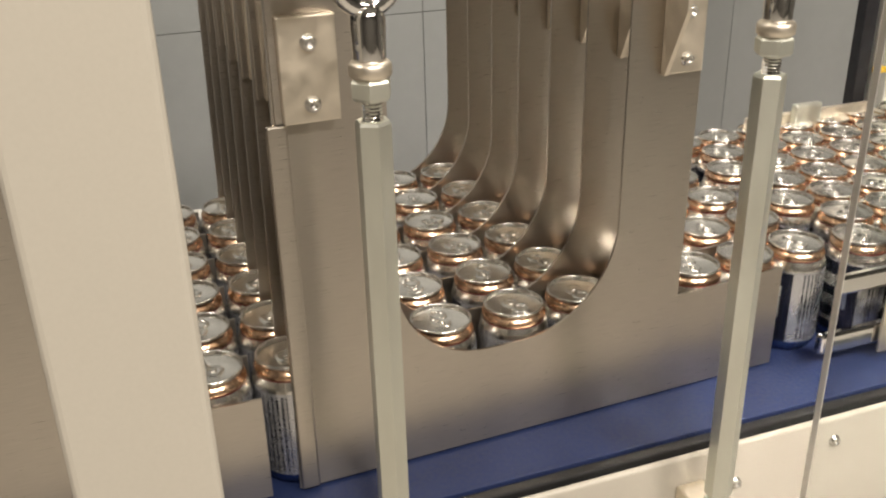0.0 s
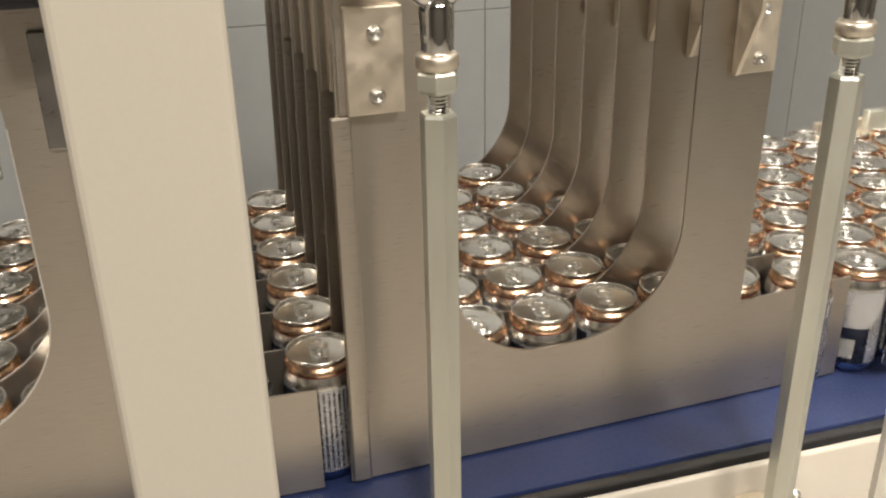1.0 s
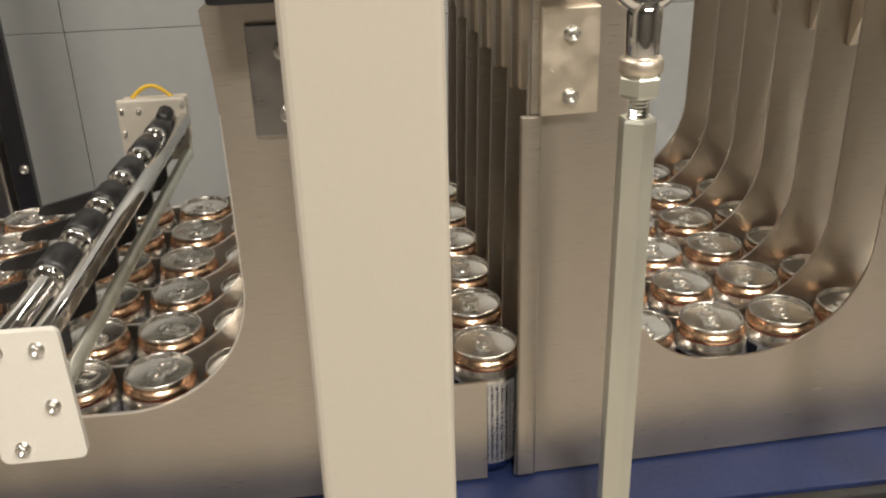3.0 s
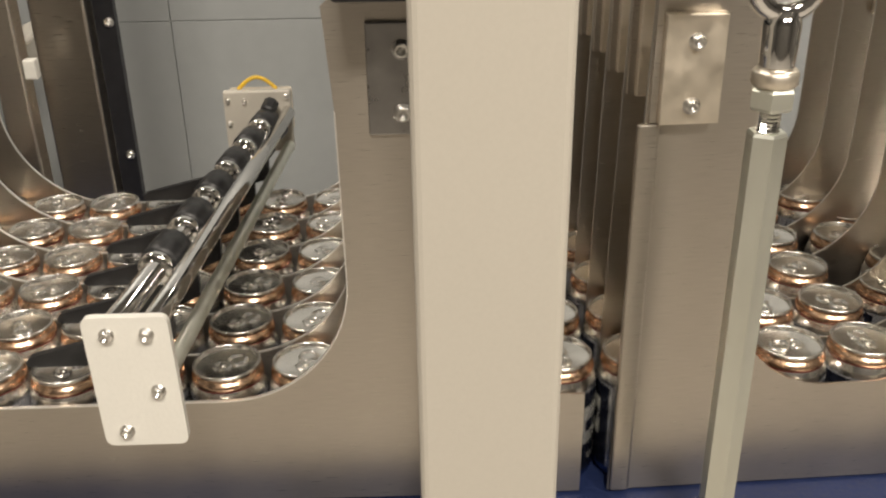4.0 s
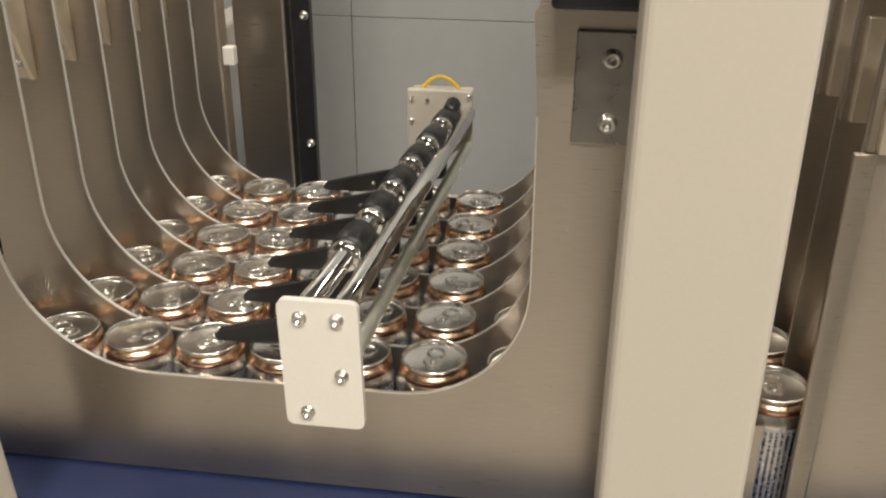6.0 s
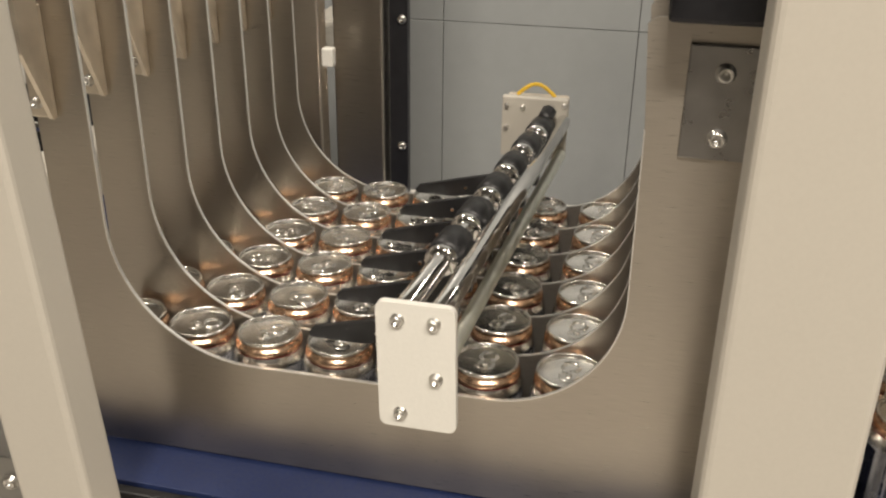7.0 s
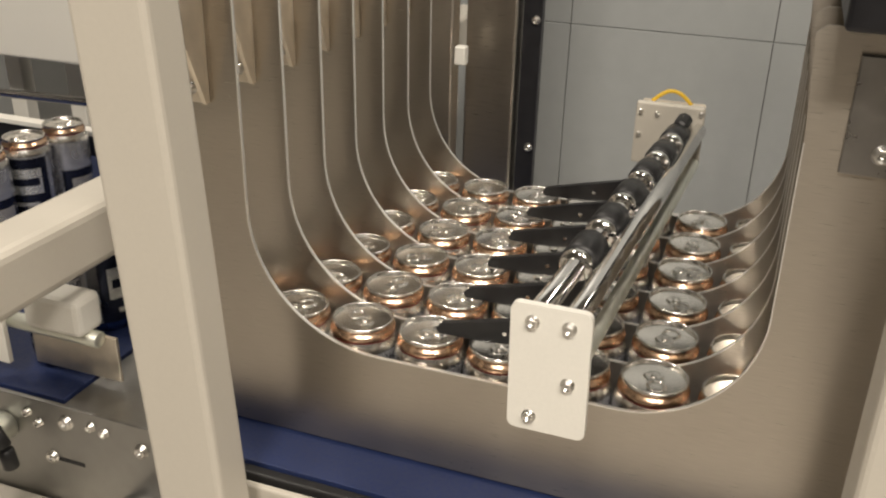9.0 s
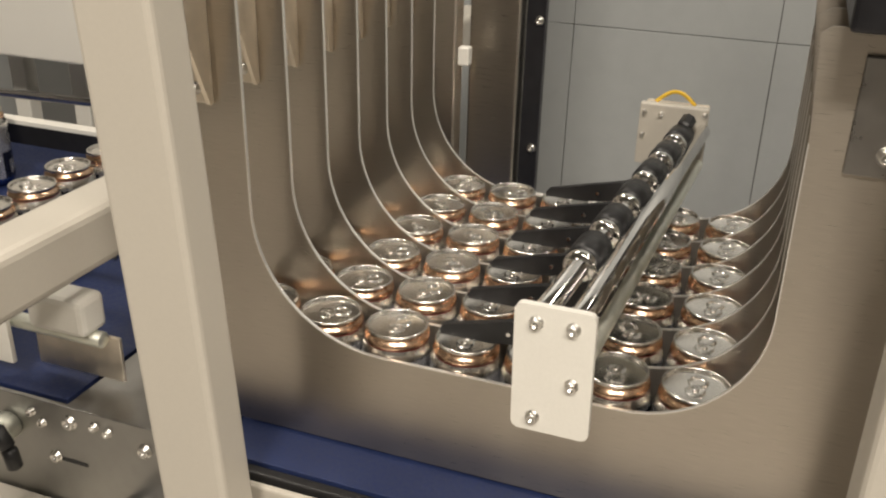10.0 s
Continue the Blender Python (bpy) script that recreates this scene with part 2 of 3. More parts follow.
for bx in (0.2645, 0.549):
    part("rod_bracket", box(bx - 0.014, bx + 0.014, -0.120, -0.0705, -0.052, -0.0365, 0.002), BRACKET, frame_rail, "small steel rod bracket")

# ---- lane divider plates ----
P = 0.0705
TILT = 0.04


def skew(x):
    return TILT * max(0.0, x - 0.2)


def plate_b():
    o = [(-0.455, 0.003), (0.190, 0.003), (0.190, 0.098), (0.092, 0.098), (0.090, 0.405)]
    o += [(0.010, 0.405), (0.004, 0.400)] + [(0.009, 0.33)] + arc(-0.090, 0.200, 0.100, 0, -90, 14)
    o += arc(-0.292, 0.217, 0.118, -90, -180, 14) + [(-0.411, 0.405), (-0.455, 0.405)]
    return o


def plate_a():
    o = [(0.213, 0.003), (0.700, 0.003), (0.700, 0.109), (0.579, 0.105), (0.583, 0.42), (0.511, 0.42)]
    o += arc(0.415, 0.192, 0.096, 0, -90) + arc(0.386, 0.177, 0.081, -90, -180) + [(0.305, 0.42), (0.222, 0.42)]
    return o


def cut_edge(path):
    """Bright ground edge of a cutout, standing a little proud of the sheet."""
    bm = bmesh.new()
    prev = None
    for k, (x, z) in enumerate(path):
        ax, az = path[max(0, k - 1)]
        bx, bz = path[min(len(path) - 1, k + 1)]
        n = Vector((-(bz - az), bx - ax)).normalized() * 0.0005
        row = [bm.verts.new(p) for p in ((x - n.x, -0.0004, z - n.y), (x + n.x, -0.0004, z + n.y), (x + n.x, 0.0024, z + n.y), (x - n.x, 0.0024, z - n.y))]
        if prev:
            for j in range(4):
                bm.faces.new((prev[j], prev[(j + 1) % 4], row[(j + 1) % 4], row[j]))
        prev = row
    return bm


def l_bracket(parent, x0, x1, z0, z1, side, y, material=None):
    """Bracket bolted to a plate face, with a tapered flange standing off at one side."""
    b = part("bracket", box(x0, x1, y - 0.004, y - 0.0002, z0, z1, 0.0012), material or BRACKET, parent, "bolted steel angle bracket")
    fx = x0 if side < 0 else x1 - 0.004
    bm = bmesh.new()
    pts = [(y - 0.0045, z0), (y - 0.006, z0), (y - 0.030, z0 + 0.055), (y - 0.030, z1 + 0.10), (y - 0.0045, z1 + 0.10)]
    v0 = [bm.verts.new((fx, py, pz)) for py, pz in pts]
    v1 = [bm.verts.new((fx + 0.004, py, pz)) for py, pz in pts]
    bm.faces.new(v0[::-1]), bm.faces.new(v1)
    for k in range(5):
        bm.faces.new((v0[k], v0[(k + 1) % 5], v1[(k + 1) % 5], v1[k]))
    part("flange", bm, material or BRACKET, b)
    return b


for i in range(7):
    y = i * P
    pb = tagged(empty("divider_plate", pose(0, y, 0)), "tall brushed steel lane divider plate with a wide U-shaped cutout", "divider plate", "lane dividers with the wide cutout")
    part("plate", sheet(plate_b(), 0, 0.002), STEEL, pb)
    part("cut_edge", cut_edge(plate_b()[7:39]), EDGE, pb, "bright ground edge of the cutout")
    l_bracket(pb, 0.032, 0.086, 0.314, 0.390, 1, 0, BRACKET_DARKENED)
    bolt(pb, 0.0555, -0.004, 0.372), bolt(pb, 0.0555, -0.004, 0.329)
    l_bracket(pb, -0.457, -0.436, 0.303, 0.390, 1, 0)
    bolt(pb, -0.450, -0.004, 0.315, 0.004), bolt(pb, -0.450, -0.004, 0.355, 0.004)
    pa = tagged(empty("divider_plate", pose(0.2, y, 0, 0, 0, math.degrees(TILT)) @ pose(-0.2, 0, 0)), "tall brushed steel lane divider plate with a narrow U-shaped cutout", "divider plate", "lane dividers with the narrow cutout")
    part("plate", sheet(plate_a(), 0, 0.002), STEEL, pa)
    if i == 0:
        part("folded_edge", box(0.2142, 0.230, -0.0042, -0.0003, 0.004, 0.317, 0.0018), STEEL, pa, "folded steel edge")
    bk = part("bracket", box(0.227, 0.268, -0.010, -0.0002, 0.318, 0.392, 0.001), BRACKET, pa, "pale bolted steel clamp block")
    bolt(pa, 0.248, -0.010, 0.374, 0.0048), bolt(pa, 0.248, -0.010, 0.331, 0.0048)
    part("spacer", box(0.222, 0.2268, -0.004, -0.0002, 0.318, 0.43), STEEL, pa)
    l_bracket(pa, 0.541, 0.580, 0.316, 0.40, -1, 0)
    bolt(pa, 0.563, -0.004, 0.366, 0.0045), bolt(pa, 0.563, -0.004, 0.328, 0.0045)

for cx, cz, hw, mt in ((0.052, 0.434, 0.036, DARK), (-0.444, 0.46, 0.012, DARK), (0.248, 0.455, 0.024, ZINC), (0.563, 0.49, 0.02, ZINC)):
    tagged(part("crossbar", box(cx - hw, cx + hw, -0.06, 0.5, cz - 0.022, cz + 0.022, 0.003), mt), "horizontal metal crossbar over the divider plates", "crossbar")


# ---- adjusting rods ----
def hanger(x, y, low):
    h = tagged(empty("adjusting_rod", pose(x, y, 0)), "zinc-plated hexagonal adjusting rod with lock nut and rod end", "adjusting rod", "adjusting rods")
    part("hex_bar", spin([(0.0105, low), (0.0115, low + 0.002), (0.0115, 0.342), (0.0105, 0.344)], 6, pose(0, 0, 0, 0, 0, 30)), ZINC, h)
    bm = bmesh.new()
    for k in range(7):
        z = 0.3432 + k * 0.0022
        spin([(0.0058, z), (0.0068, z + 0.0011), (0.0058, z + 0.0022)], 12, None, bm)
    part("thread", bm, CHROME, h)
    part("lock_nut", spin([(0.0115, 0.357), (0.013, 0.359), (0.013, 0.368), (0.0115, 0.3698)], 6, pose(0, 0, 0, 0, 0, 10)), ZINC, h)
    part("collar", spin([(0.0115, 0.3702), (0.013, 0.372), (0.013, 0.378), (0.0115, 0.380)], 24), BRACKET, h, "dull steel collar", True)
    part("shank", spin([(0.0095, 0.380), (0.0098, 0.382), (0.0105, 0.404), (0.0085, 0.412)], 24), CHROME, h, "bright rod-end shank", True)
    bm = bmesh.new()
    m = Matrix.Translation((0, 0, 0.427)) @ pose(0, 0, 0, 90)
    ring, tube, A, B = 0.0165, 0.0062, 24, 10
    vs = [[bm.verts.new(m @ Vector(((ring + tube * math.cos(b * 2 * math.pi / B)) * math.cos(a * 2 * math.pi / A), (ring + tube * math.cos(b * 2 * math.pi / B)) * math.sin(a * 2 * math.pi / A), 1.15 * tube * math.sin(b * 2 * math.pi / B)))) for b in range(B)] for a in range(A)]
    for a in range(A):
        for b in range(B):
            bm.faces.new((vs[a][b], vs[(a + 1) % A][b], vs[(a + 1) % A][(b + 1) % B], vs[a][(b + 1) % B]))
    part("rod_eye", bm, CHROME, h, "", True)
    part("foot_stud", spin([(0.006, -0.0370), (0.006, low + 0.001)], 14), CHROME, h, "threaded foot stud", True)
    part("foot_nut", spin([(0.011, -0.0363), (0.012, -0.035), (0.012, -0.028), (0.011, -0.0265)], 6), ZINC, h)


hanger(0.2645, -0.104, -0.020)
hanger(0.5490, -0.110, -0.020)

# ---- can sensor arm ----
arm = tagged(empty("sensor_arm"), "lane sensor arm with white end plate, chrome rods and black fingers", "sensor arm")
o = arc(-0.108, 0.210, 0.006, 0, 90, 5) + arc(-0.153, 0.210, 0.006, 90, 180, 5) + arc(-0.151, 0.121, 0.006, 180, 270, 5) + arc(-0.106, 0.121, 0.006, 270, 360, 5)
plate = part("end_plate", sheet(o[::-1], -0.072, -0.066), WHITE, arm, "white painted end plate")
for bx, bz in ((-0.143, 0.203), (-0.117, 0.203), (-0.115, 0.159), (-0.141, 0.127)):
    bolt(plate, bx, -0.072, bz, 0.0042)
part("front_rod", rod((-0.143, -0.066, 0.203), (-0.107, 0.448, 0.196), 0.0086), CHROME, arm, "polished chrome rod", True)
part("middle_rod", rod((-0.117, -0.066, 0.203), (-0.088, 0.448, 0.198), 0.0084), CHROME, arm, "polished chrome rod", True)
part("lower_rod", rod((-0.115, -0.066, 0.159), (-0.089, 0.448, 0.158), 0.0062), ZINC, arm, "dull steel lower rod", True)
far = part("far_plate", box(-0.162, -0.084, 0.449, 0.459, 0.150, 0.224, 0.002), CREAM, arm, "pale end plate with terminal screws")
part("terminal_box", box(-0.160, -0.086, 0.460, 0.487, 0.168, 0.220, 0.003), BRACKET, arm)
bm = bmesh.new()
pts = [Vector((-0.147 + 0.045 * k / 12, 0.470, 0.221 + 0.014 * math.sin(math.pi * k / 12))) for k in range(13)]
for a, b in zip(pts, pts[1:]):
    rod(a, b, 0.0024, 8, 0.0001, bm)
part("hose", bm, YELLOW, arm, "bent yellow air hose", True)
for bx, bz in ((-0.156, 0.213), (-0.137, 0.212), (-0.156, 0.186), (-0.088, 0.217)):
    bolt(far, bx, 0.449, bz, 0.0024)
part("indicator", rod((-0.094, 0.385, 0.155), (-0.094, 0.397, 0.155), 0.006, 12), RED, arm, "small red indicator")


def axis(y):
    k = (y + 0.066) / 0.514
    return -0.143 + 0.036 * k, 0.203 - 0.007 * k


for i in range(6):
    y = (i + 0.5) * P
    ax, az = axis(y + 0.02)
    d = Vector((0.036, 0.514, -0.007)).normalized()
    c = Vector((ax, y + 0.02, az))
    clamp = part("clamp", rod(c - d * 0.018, c + d * 0.020, 0.0150, 20, 0.003), PLASTIC, arm, "black plastic shaft clamp", True)
    part("collar", rod(c - d * 0.029, c - d * 0.0185, 0.0135, 20, 0.002), CHROME, clamp, "chrome collar", True)
    part("knob", rod(c + Vector((0.010, 0.004, -0.004)), c + Vector((0.022, 0.000, -0.012)), 0.0090, 8, 0.002), PLASTIC, clamp, "black clamp knob")
    bm = bmesh.new()
    prof = [(-0.249, 0.1165), (-0.251, 0.121), (-0.247, 0.126), (-0.200, 0.138), (-0.162, 0.147), (ax - 0.020, 0.160), (ax - 0.013, az - 0.004), (ax + 0.006, az - 0.012), (ax + 0.004, 0.140), (-0.165, 0.123), (-0.205, 0.1165)]
    f = [bm.verts.new((px, y - 0.004, pz)) for px, pz in prof]
    g = [bm.verts.new((px, y + 0.002, pz)) for px, pz in prof]
    bm.faces.new(f), bm.faces.new(g[::-1])
    for k in range(len(prof)):
        bm.faces.new((f[k], g[k], g[(k + 1) % len(prof)], f[(k + 1) % len(prof)]))
    finger = part("finger", bm, PLASTIC, arm, "black plastic feeler finger")
    part("rivet", rod((-0.190, y - 0.006, 0.129), (-0.190, y - 0.004, 0.129), 0.0022, 8, 0.0003), CHROME, finger)
part("end_knob", rod((-0.108, 0.422, 0.206), (-0.104, 0.440, 0.213), 0.009, 8, 0.002), PLASTIC, arm)

# ---- rear frame seen between the plates ----
rear = tagged(empty("rear_support"), "rear steel uprights with a black bolted strip", "support")
part("black_strip", box(-0.345, -0.319, 0.598, 0.612, -0.05, 1.0, 0.001), DARK, rear, "black bolted mounting strip")
for bz in (-0.03, 0.10, 0.277, 0.40):
    bolt(rear, -0.327, 0.598, bz, 0.005)
part("upright", box(-0.417, -0.347, 0.575, 0.615, -0.05, 1.0, 0.003), STEEL, rear)
part("upright", box(-0.455, -0.420, 0.53, 0.56, -0.05, 1.0, 0.003), STEEL, rear)
part("clip", box(-0.412, -0.397, 0.515, 0.53, 0.226, 0.250, 0.002), WHITE, rear, "small white clip")
part("side_beam", box(-0.5, 1.6, 0.605, 0.64, -0.06, 0.02, 0.004), WHITE, rear)


# ---- outfeed side ----
outfeed = tagged(empty("outfeed_conveyor"), "outfeed conveyor with steel side plate, transfer plate and blue belt", "conveyor")
part("transfer_plate", box(-0.600, -0.489, BY + 0.002, 0.60, -0.006, -0.0005, 0.001), SIDE_STEEL, outfeed, "flat steel transfer plate")
part("belt", box(-1.7, -0.606, BY + 0.014, 0.60, -0.012, -0.001, 0.001), BELT, outfeed, "blue belt")
side = part("side_plate", box(-1.7, -0.463, BY - 0.004, BY + 0.001, -0.120, 0.006, 0.001), SIDE_STEEL, outfeed, "bolted steel side plate")
for bx, bz, r in ((-0.634, -0.010, 0.004), (-0.622, -0.019, 0.004), (-0.589, -0.011, 0.0065), (-0.560, -0.008, 0.004), (-0.545, -0.011, 0.004), (-0.505, -0.020, 0.006), (-0.612, -0.056, 0.0055)):
    bolt(side, bx, BY - 0.004, bz, r)
part("slot", box(-0.606, -0.575, BY - 0.0046, BY - 0.0042, -0.059, -0.055), BLACK, side, "dark adjusting slot")
part("lower_cover", box(-1.7, -0.463, BY - 0.060, BY - 0.006, -0.9, -0.108, 0.004), CREAM, outfeed)
part("drive_roller", rod((-0.515, BY - 0.050, -0.098), (-0.515, BY + 0.2, -0.098), 0.024, 24, 0.002), CHROME, outfeed, "polished drive roller", True)
part("guide_block", box(-0.640, -0.575, -0.034, 0.000, 0.070, 0.108, 0.006), WHITE, outfeed, "pale guide block")
part("guide_plate", box(-0.662, -0.560, -0.006, -0.002, 0.012, 0.060, 0.001), BRACKET, outfeed)
part("guide_plate", box(-0.760, -0.672, -0.030, -0.024, 0.020, 0.110, 0.001), WHITE, outfeed)
part("guide_shaft", rod((-0.70, -0.015, 0.062), (-0.57, -0.015, 0.062), 0.008, 14), ZINC, outfeed, "", True)
lever = tagged(empty("clamp_lever"), "black plastic clamp lever on the side plate", "clamp lever")
part("hub", rod((-0.662, BY - 0.030, -0.030), (-0.662, BY - 0.0042, -0.030), 0.014, 20, 0.002), ZINC, lever, "steel hub", True)
bm = bmesh.new()
for a, b in (((-0.680, 0.006), (-0.648, -0.012)), ((-0.648, -0.012), (-0.636, -0.032)), ((-0.636, -0.032), (-0.632, -0.054))):
    rod((a[0], BY - 0.036, a[1]), (b[0], BY - 0.036, b[1]), 0.0075, 12, 0.002, bm)
part("handle", bm, PLASTIC, lever, "black curved handle", True)
guides = tagged(empty("guide_rails"), "outfeed guide rails of polished and black bar on white posts", "guide rail")
part("black_rail", box(-1.6, -0.82, 0.445, 0.455, 0.045, 0.078, 0.002), DARK, guides, "black guide bar")
part("white_edge", box(-1.6, -0.82, 0.440, 0.460, 0.0785, 0.086, 0.001), WHITE, guides)
part("chrome_rail", rod((-1.6, 0.12, 0.075), (-0.66, 0.12, 0.075), 0.006), CHROME, guides, "", True)
part("chrome_rail", rod((-1.6, 0.60, 0.060), (-0.7, 0.60, 0.085), 0.008), CHROME, guides, "", True)
for px in (-1.36, -1.22, -1.12):
    part("post", box(px - 0.018, px + 0.018, 0.72, 0.75, -0.1, 1.0, 0.003), WHITE, guides)
cover = tagged(part("machine_cover", box(-1.60, -0.95, 0.60, 0.66, 0.134, 1.2, 0.006, segs=3), WHITE), "white painted sheet-metal machine cover panel", "machine cover")
dark = tagged(part("drive_cabinet", box(-1.15, -0.98, 0.80, 1.1, -0.3, 1.0, 0.004), DARK), "dark drive cabinet behind the outfeed", "cabinet")

# ---- infeed side ----
infeed = tagged(empty("infeed_guides"), "infeed guide rails with steel bars, clamps and white backing rail", "guide rail")
part("back_rail", box(0.76, 1.6, 0.408, 0.425, 0.045, 0.098, 0.003), WHITE, infeed, "white backing rail")
part("steel_bar", box(0.94, 1.16, 0.398, 0.407, 0.104, 0.126, 0.002), BRACKET, infeed)
part("black_pad", box(0.90, 1.20, 0.392, 0.407, 0.096, 0.1035, 0.001), BLACK, infeed)
part("clamp", box(1.01, 1.055, 0.385, 0.3975, 0.100, 0.140, 0.003), ZINC, infeed)
part("guide_bar", box(0.744, 1.5, -0.012, -0.002, 0.084, 0.104, 0.003), CHROME, infeed, "polished flat guide bar")
part("guide_bar", box(0.732, 1.5, -0.012, -0.002, 0.020, 0.042, 0.003), CHROME, infeed, "polished flat guide bar")
part("guide_sheet", box(0.800, 1.5, -0.0175, -0.0145, 0.012, 0.082, 0.001), BRACKET, infeed, "steel front guide sheet")
for px, w, mt in ((1.19, 0.012, DARK), (1.215, 0.006, EDGE), (1.262, 0.024, WHITE), (1.40, 0.014, DARK)):
    part("upright", box(px - w, px + w, 0.46, 0.48, 0.0, 1.0, 0.002), mt, infeed)
part("yellow_clip", box(1.205, 1.225, 0.448, 0.459, 0.150, 0.160, 0.002), YELLOW, infeed)
door = part("door_guard", box(0.553, 1.25, -0.202, -0.199, 0.02, 1.1, 0.0006), ACRYLIC)
door.visible_shadow = False
part("edge_trim", box(0.5519, 0.5526, -0.2032, -0.1978, 0.02, 1.1), EDGE, door, "pale polished edge")
tagged(door, "clear acrylic guard door in front of the infeed", "guard door")

# ---- cans ----
CR, CH, LR = 0.0316, 0.1150, 0.0272
can = tagged(empty("beer_can"), "full printed aluminium drinks can with copper-coloured neck and ring pull", "drinks can", "cans on the conveyor")
SEG = 28
bm = bmesh.new()
uvl = bm.loops.layers.uv.new("label")
prof = [(0.022, 0.004), (0.024, 0.0005), (0.027, 0.002), (CR - 0.0006, 0.009), (CR, 0.012), (CR, 0.0890), (CR - 0.0003, 0.0920)]
rings = [[bm.verts.new((r * math.cos(2 * math.pi * k / SEG), r * math.sin(2 * math.pi * k / SEG), z)) for k in range(SEG)] for r, z in prof]
for a, b in zip(rings, rings[1:]):
    for k in range(SEG):
        f = bm.faces.new((a[k], a[(k + 1) % SEG], b[(k + 1) % SEG], b[k]))
        for lp, kk in zip(f.loops, (k, k + 1, k + 1, k)):
            lp[uvl].uv = (kk / SEG, lp.vert.co.z / 0.095)
bm.faces.new(rings[0][::-1])
part("body", bm, PRINT, can, "printed can body, dark blue with pale panels", True)
part("shoulder", spin([(CR - 0.0003, 0.0920), (CR - 0.0004, 0.0945), (CR - 0.0012, 0.0975), (CR - 0.0024, 0.1005), (CR - 0.0029, 0.1018)], SEG, caps=False), ALU, can, "bare aluminium shoulder", True)
part("red_line", spin([(CR - 0.0029, 0.1018), (CR - 0.0027, 0.1024), (CR - 0.0028, 0.1030)], SEG, caps=False), MAROON, can, "thin dark red printed line", True)
part("neck", spin([(CR - 0.0028, 0.1030), (CR - 0.0026, 0.1042), (CR - 0.0027, 0.1056), (CR - 0.0032, 0.1072), (LR - 0.0006, 0.1088), (LR - 0.0014, 0.1100), (LR - 0.0012, 0.1116)], SEG, caps=False), COPPER, can, "copper-gold lacquered rounded neck", True)
lid = part("lid", spin([(LR - 0.0012, 0.1112), (LR, 0.1118), (LR + 0.0002, 0.1138), (LR - 0.0005, 0.1149), (LR - 0.0016, 0.1150), (LR - 0.0022, 0.1142), (LR - 0.0030, 0.1085), (LR - 0.0038, 0.1072), (LR - 0.0050, 0.1072), (LR - 0.0056, 0.1090), (LR - 0.0064, 0.1096), (0.0165, 0.1096), (0.0155, 0.1087), (0.001, 0.1087)], SEG), ALU, can, "bright aluminium lid", True)
bm = bmesh.new()


def loop_ring(cx, cy, rx, ry, ix, iy, z0, z1, n=18):
    vs = []
    for k in range(n):
        a = 2 * math.pi * k / n
        c, s = math.cos(a), math.sin(a)
        mx, my = (rx + ix) / 2, (ry + iy) / 2
        vs.append([bm.verts.new((1.22 * (cx + px * c), 1.22 * (cy + py * s), z)) for px, py, z in ((rx, ry, z0), (mx, my, z1), (ix, iy, z0))])
    for k in range(n):
        a, b = vs[k], vs[(k + 1) % n]
        bm.faces.new((a[0], b[0], b[1], a[1])), bm.faces.new((a[1], b[1], b[2], a[2]))


loop_ring(0.0075, 0, 0.0075, 0.0072, 0.0044, 0.0042, 0.1108, 0.1134)
loop_ring(-0.0035, 0, 0.0075, 0.0078, 0.0028, 0.0032, 0.1100, 0.1128)
spin([(0.0026, 0.1085), (0.0026, 0.1122), (0.0016, 0.1126)], 10, Matrix.Translation((-0.0035, 0, 0)), bm)
part("ring_pull", bm, ALU, can, "aluminium ring pull", True)
bm = bmesh.new()
loop_ring(-0.0078, 0, 0.0088, 0.0112, 0.0068, 0.0092, 0.1088, 0.1102, 22)
part("opening_score", bm, ALU, lid, "", True)

D = 0.0638
rng = random.Random(4)
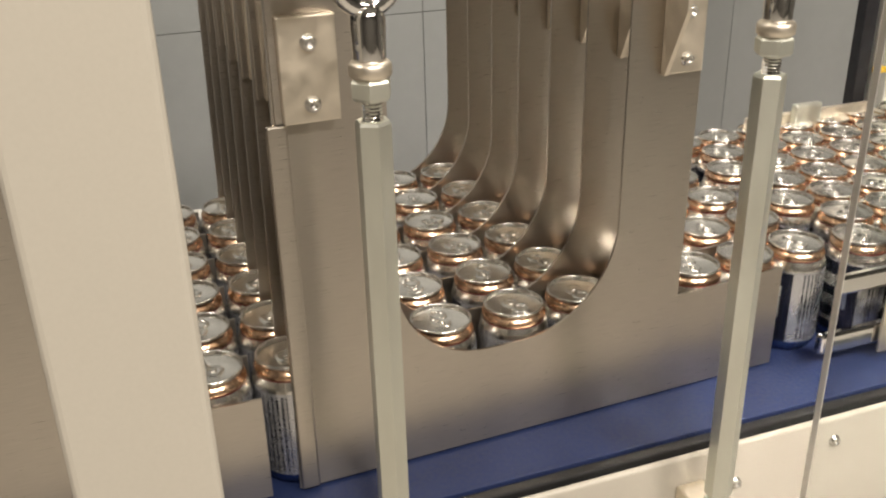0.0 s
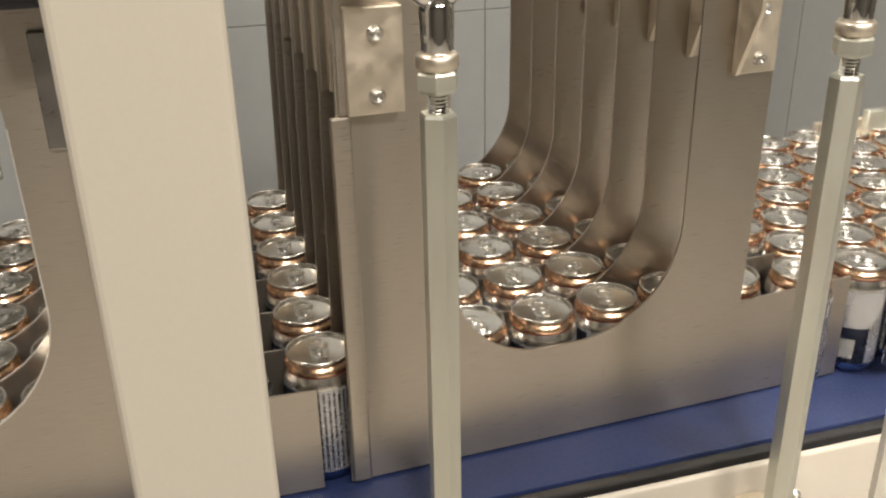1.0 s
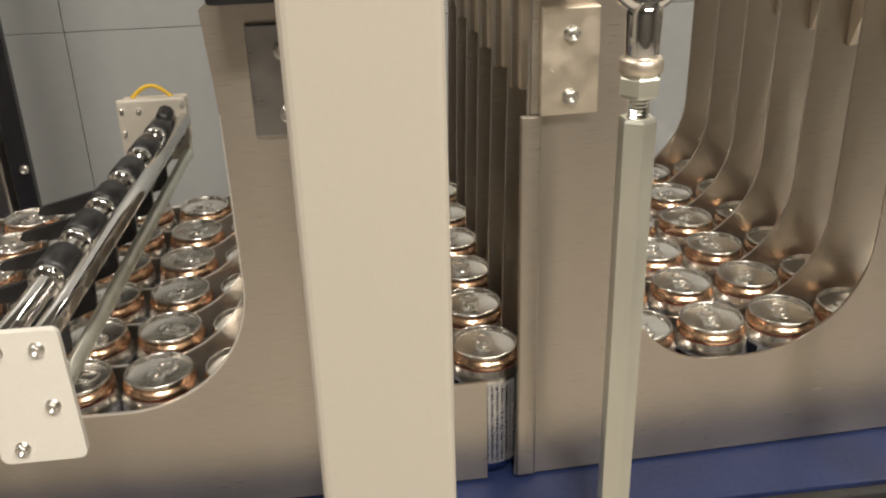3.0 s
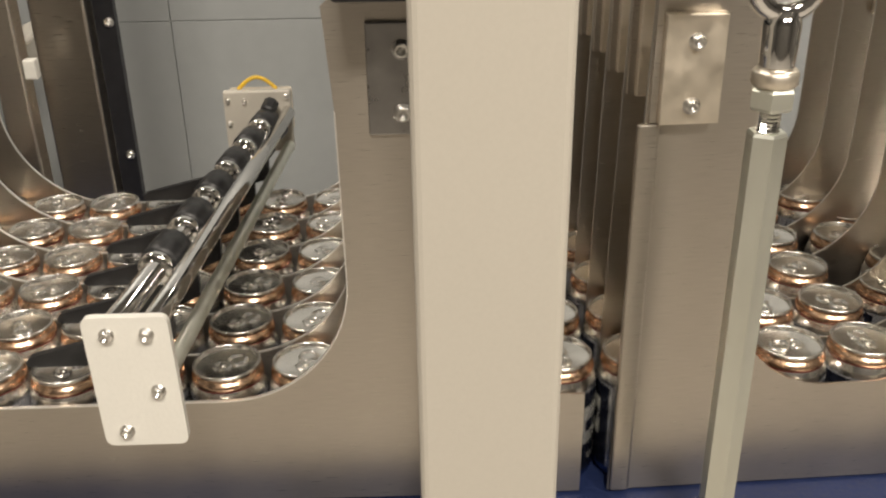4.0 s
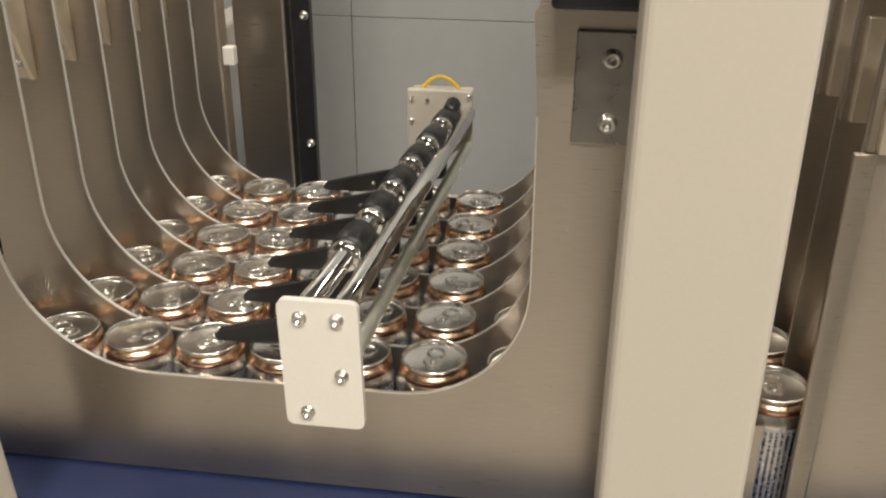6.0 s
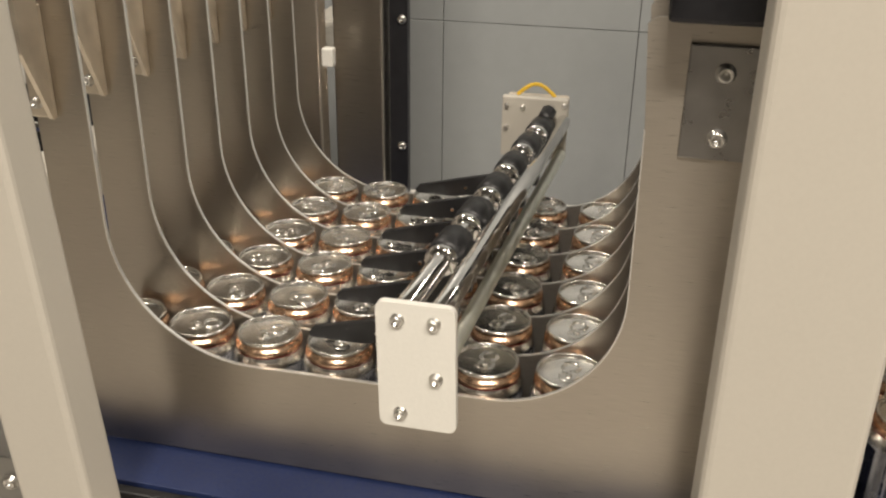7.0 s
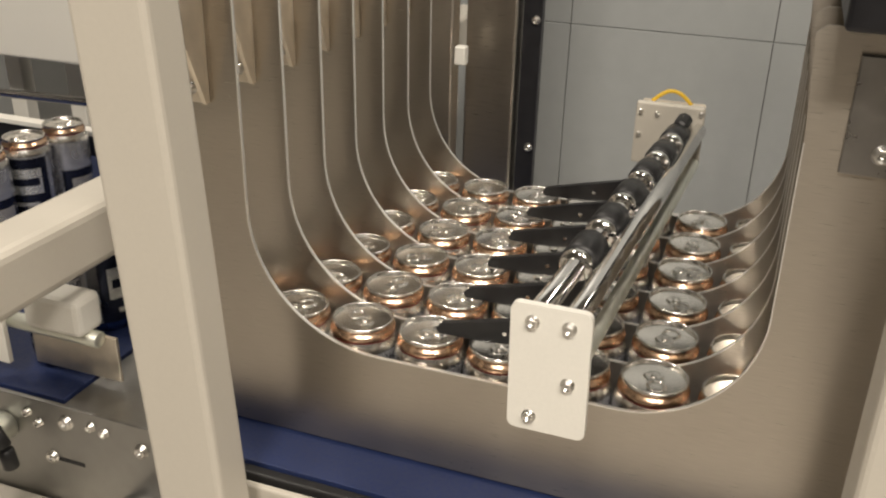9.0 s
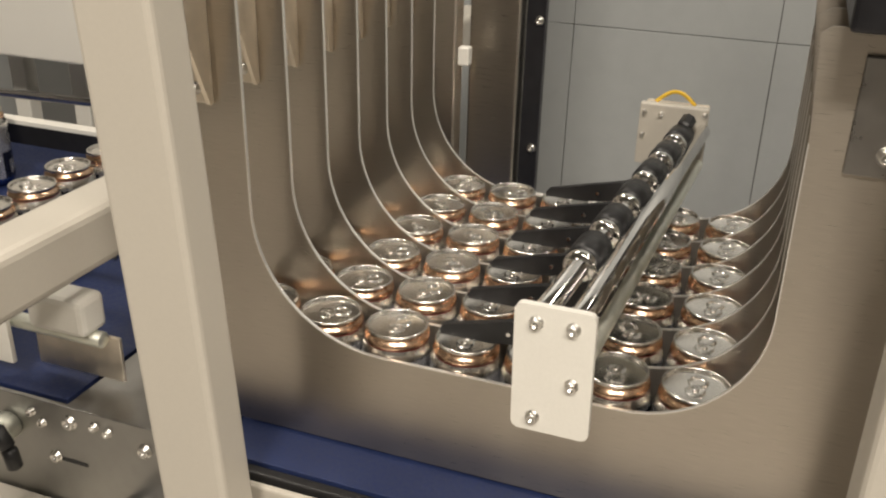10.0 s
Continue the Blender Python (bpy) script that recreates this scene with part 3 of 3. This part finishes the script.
# how far the cans have gone by each time: three runs of the infeed with halts between
SHIFT = [(0, -2.486 * D), (0.5, -1.22 * D), (0.9, -0.20 * D), (1.0, -0.03 * D), (1.15, 0), (2.7, 0), (2.95, 0), (3.1, 0.014), (3.8, 0.124), (4.0, 0.155), (4.2, 0.187), (4.3, 0.1902), (4.45, 3 * D), (6.75, 3 * D)]
SHIFT += [(t, 3 * D + s) for t, s in ((6.8, 0.002), (6.9, 0.014), (7.0, 0.032), (7.1, 0.049), (7.2, 0.066), (7.3, 0.082), (7.4, 0.099), (7.5, 0.117), (7.6, 0.126), (7.7, 2 * D), (9.35, 2 * D), (9.4, 2 * D + 0.002))]
SHIFT += [(t, 5 * D + s) for t, s in ((9.5, 0.014), (9.6, 0.028), (9.7, 0.044), (9.8, 0.062), (10.0, 0.098))]
# where a can of each lane stands at 2 s, in the wide section, in the open gap and in the narrow section
PHASE_B = [0.125, 0.1245, 0.1245, 0.1225, 0.1235, 0.1245]
PHASE_G = [0.197, 0.196, 0.199, 0.197, 0.199, 0.199]
PHASE_A = [0.268, 0.268, 0.265, 0.262, 0.268, 0.266]
cans = []


def put_can(x, lane_y, turn, slack=0.0):
    c = copy_thing(can, pose(x, lane_y + skew(x), 0, 0, 0, turn)) if cans else can
    cans.append((c, x, lane_y, turn, slack))


for i in range(6):
    ly = (i + 0.5) * P + 0.001
    xs = [PHASE_B[i] - k * D for k in range(9 if i > 1 else 7)] + [PHASE_G[i]] + [PHASE_A[i] + k * D for k in range(6)]
    for x in xs:
        gap = PHASE_G[i] - PHASE_B[i] - D if x == PHASE_G[i] else PHASE_A[i] - PHASE_B[i] - 2 * D if x >= PHASE_A[i] else 0.0
        put_can(x, ly, 87 if x == PHASE_G[i] or abs(x - PHASE_A[i] - 2 * D) < 0.001 else rng.uniform(0, 360), gap - 0.0004 if gap else 0.0)
# unsorted cans queueing up to the lanes
for j in range(7):
    ry = 0.022 + j * 0.0555
    for k in range(12):
        x = 0.660 + (k + 0.5 * (j % 2)) * D * 1.005 + rng.uniform(-0.002, 0.002)
        put_can(x, ry, rng.uniform(0, 360), 0.03)


def motions():
    for c, x, ly, turn, slack in cans:
        rows = []
        for t, s in SHIFT:
            px = x - s - slack * (0.2 * min(1.0, max(0.0, t - 2.95)) + 0.8 * min(1.0, max(0.0, (t - 6.75) / 0.85)))
            px -= 3.5 * max(0.0, -0.47 - px)  # the outfeed belt runs faster
            rows.append((t, pose(px, ly + skew(px), 0.0003, 0, 0, turn)))
        walk(c, rows)


motions()
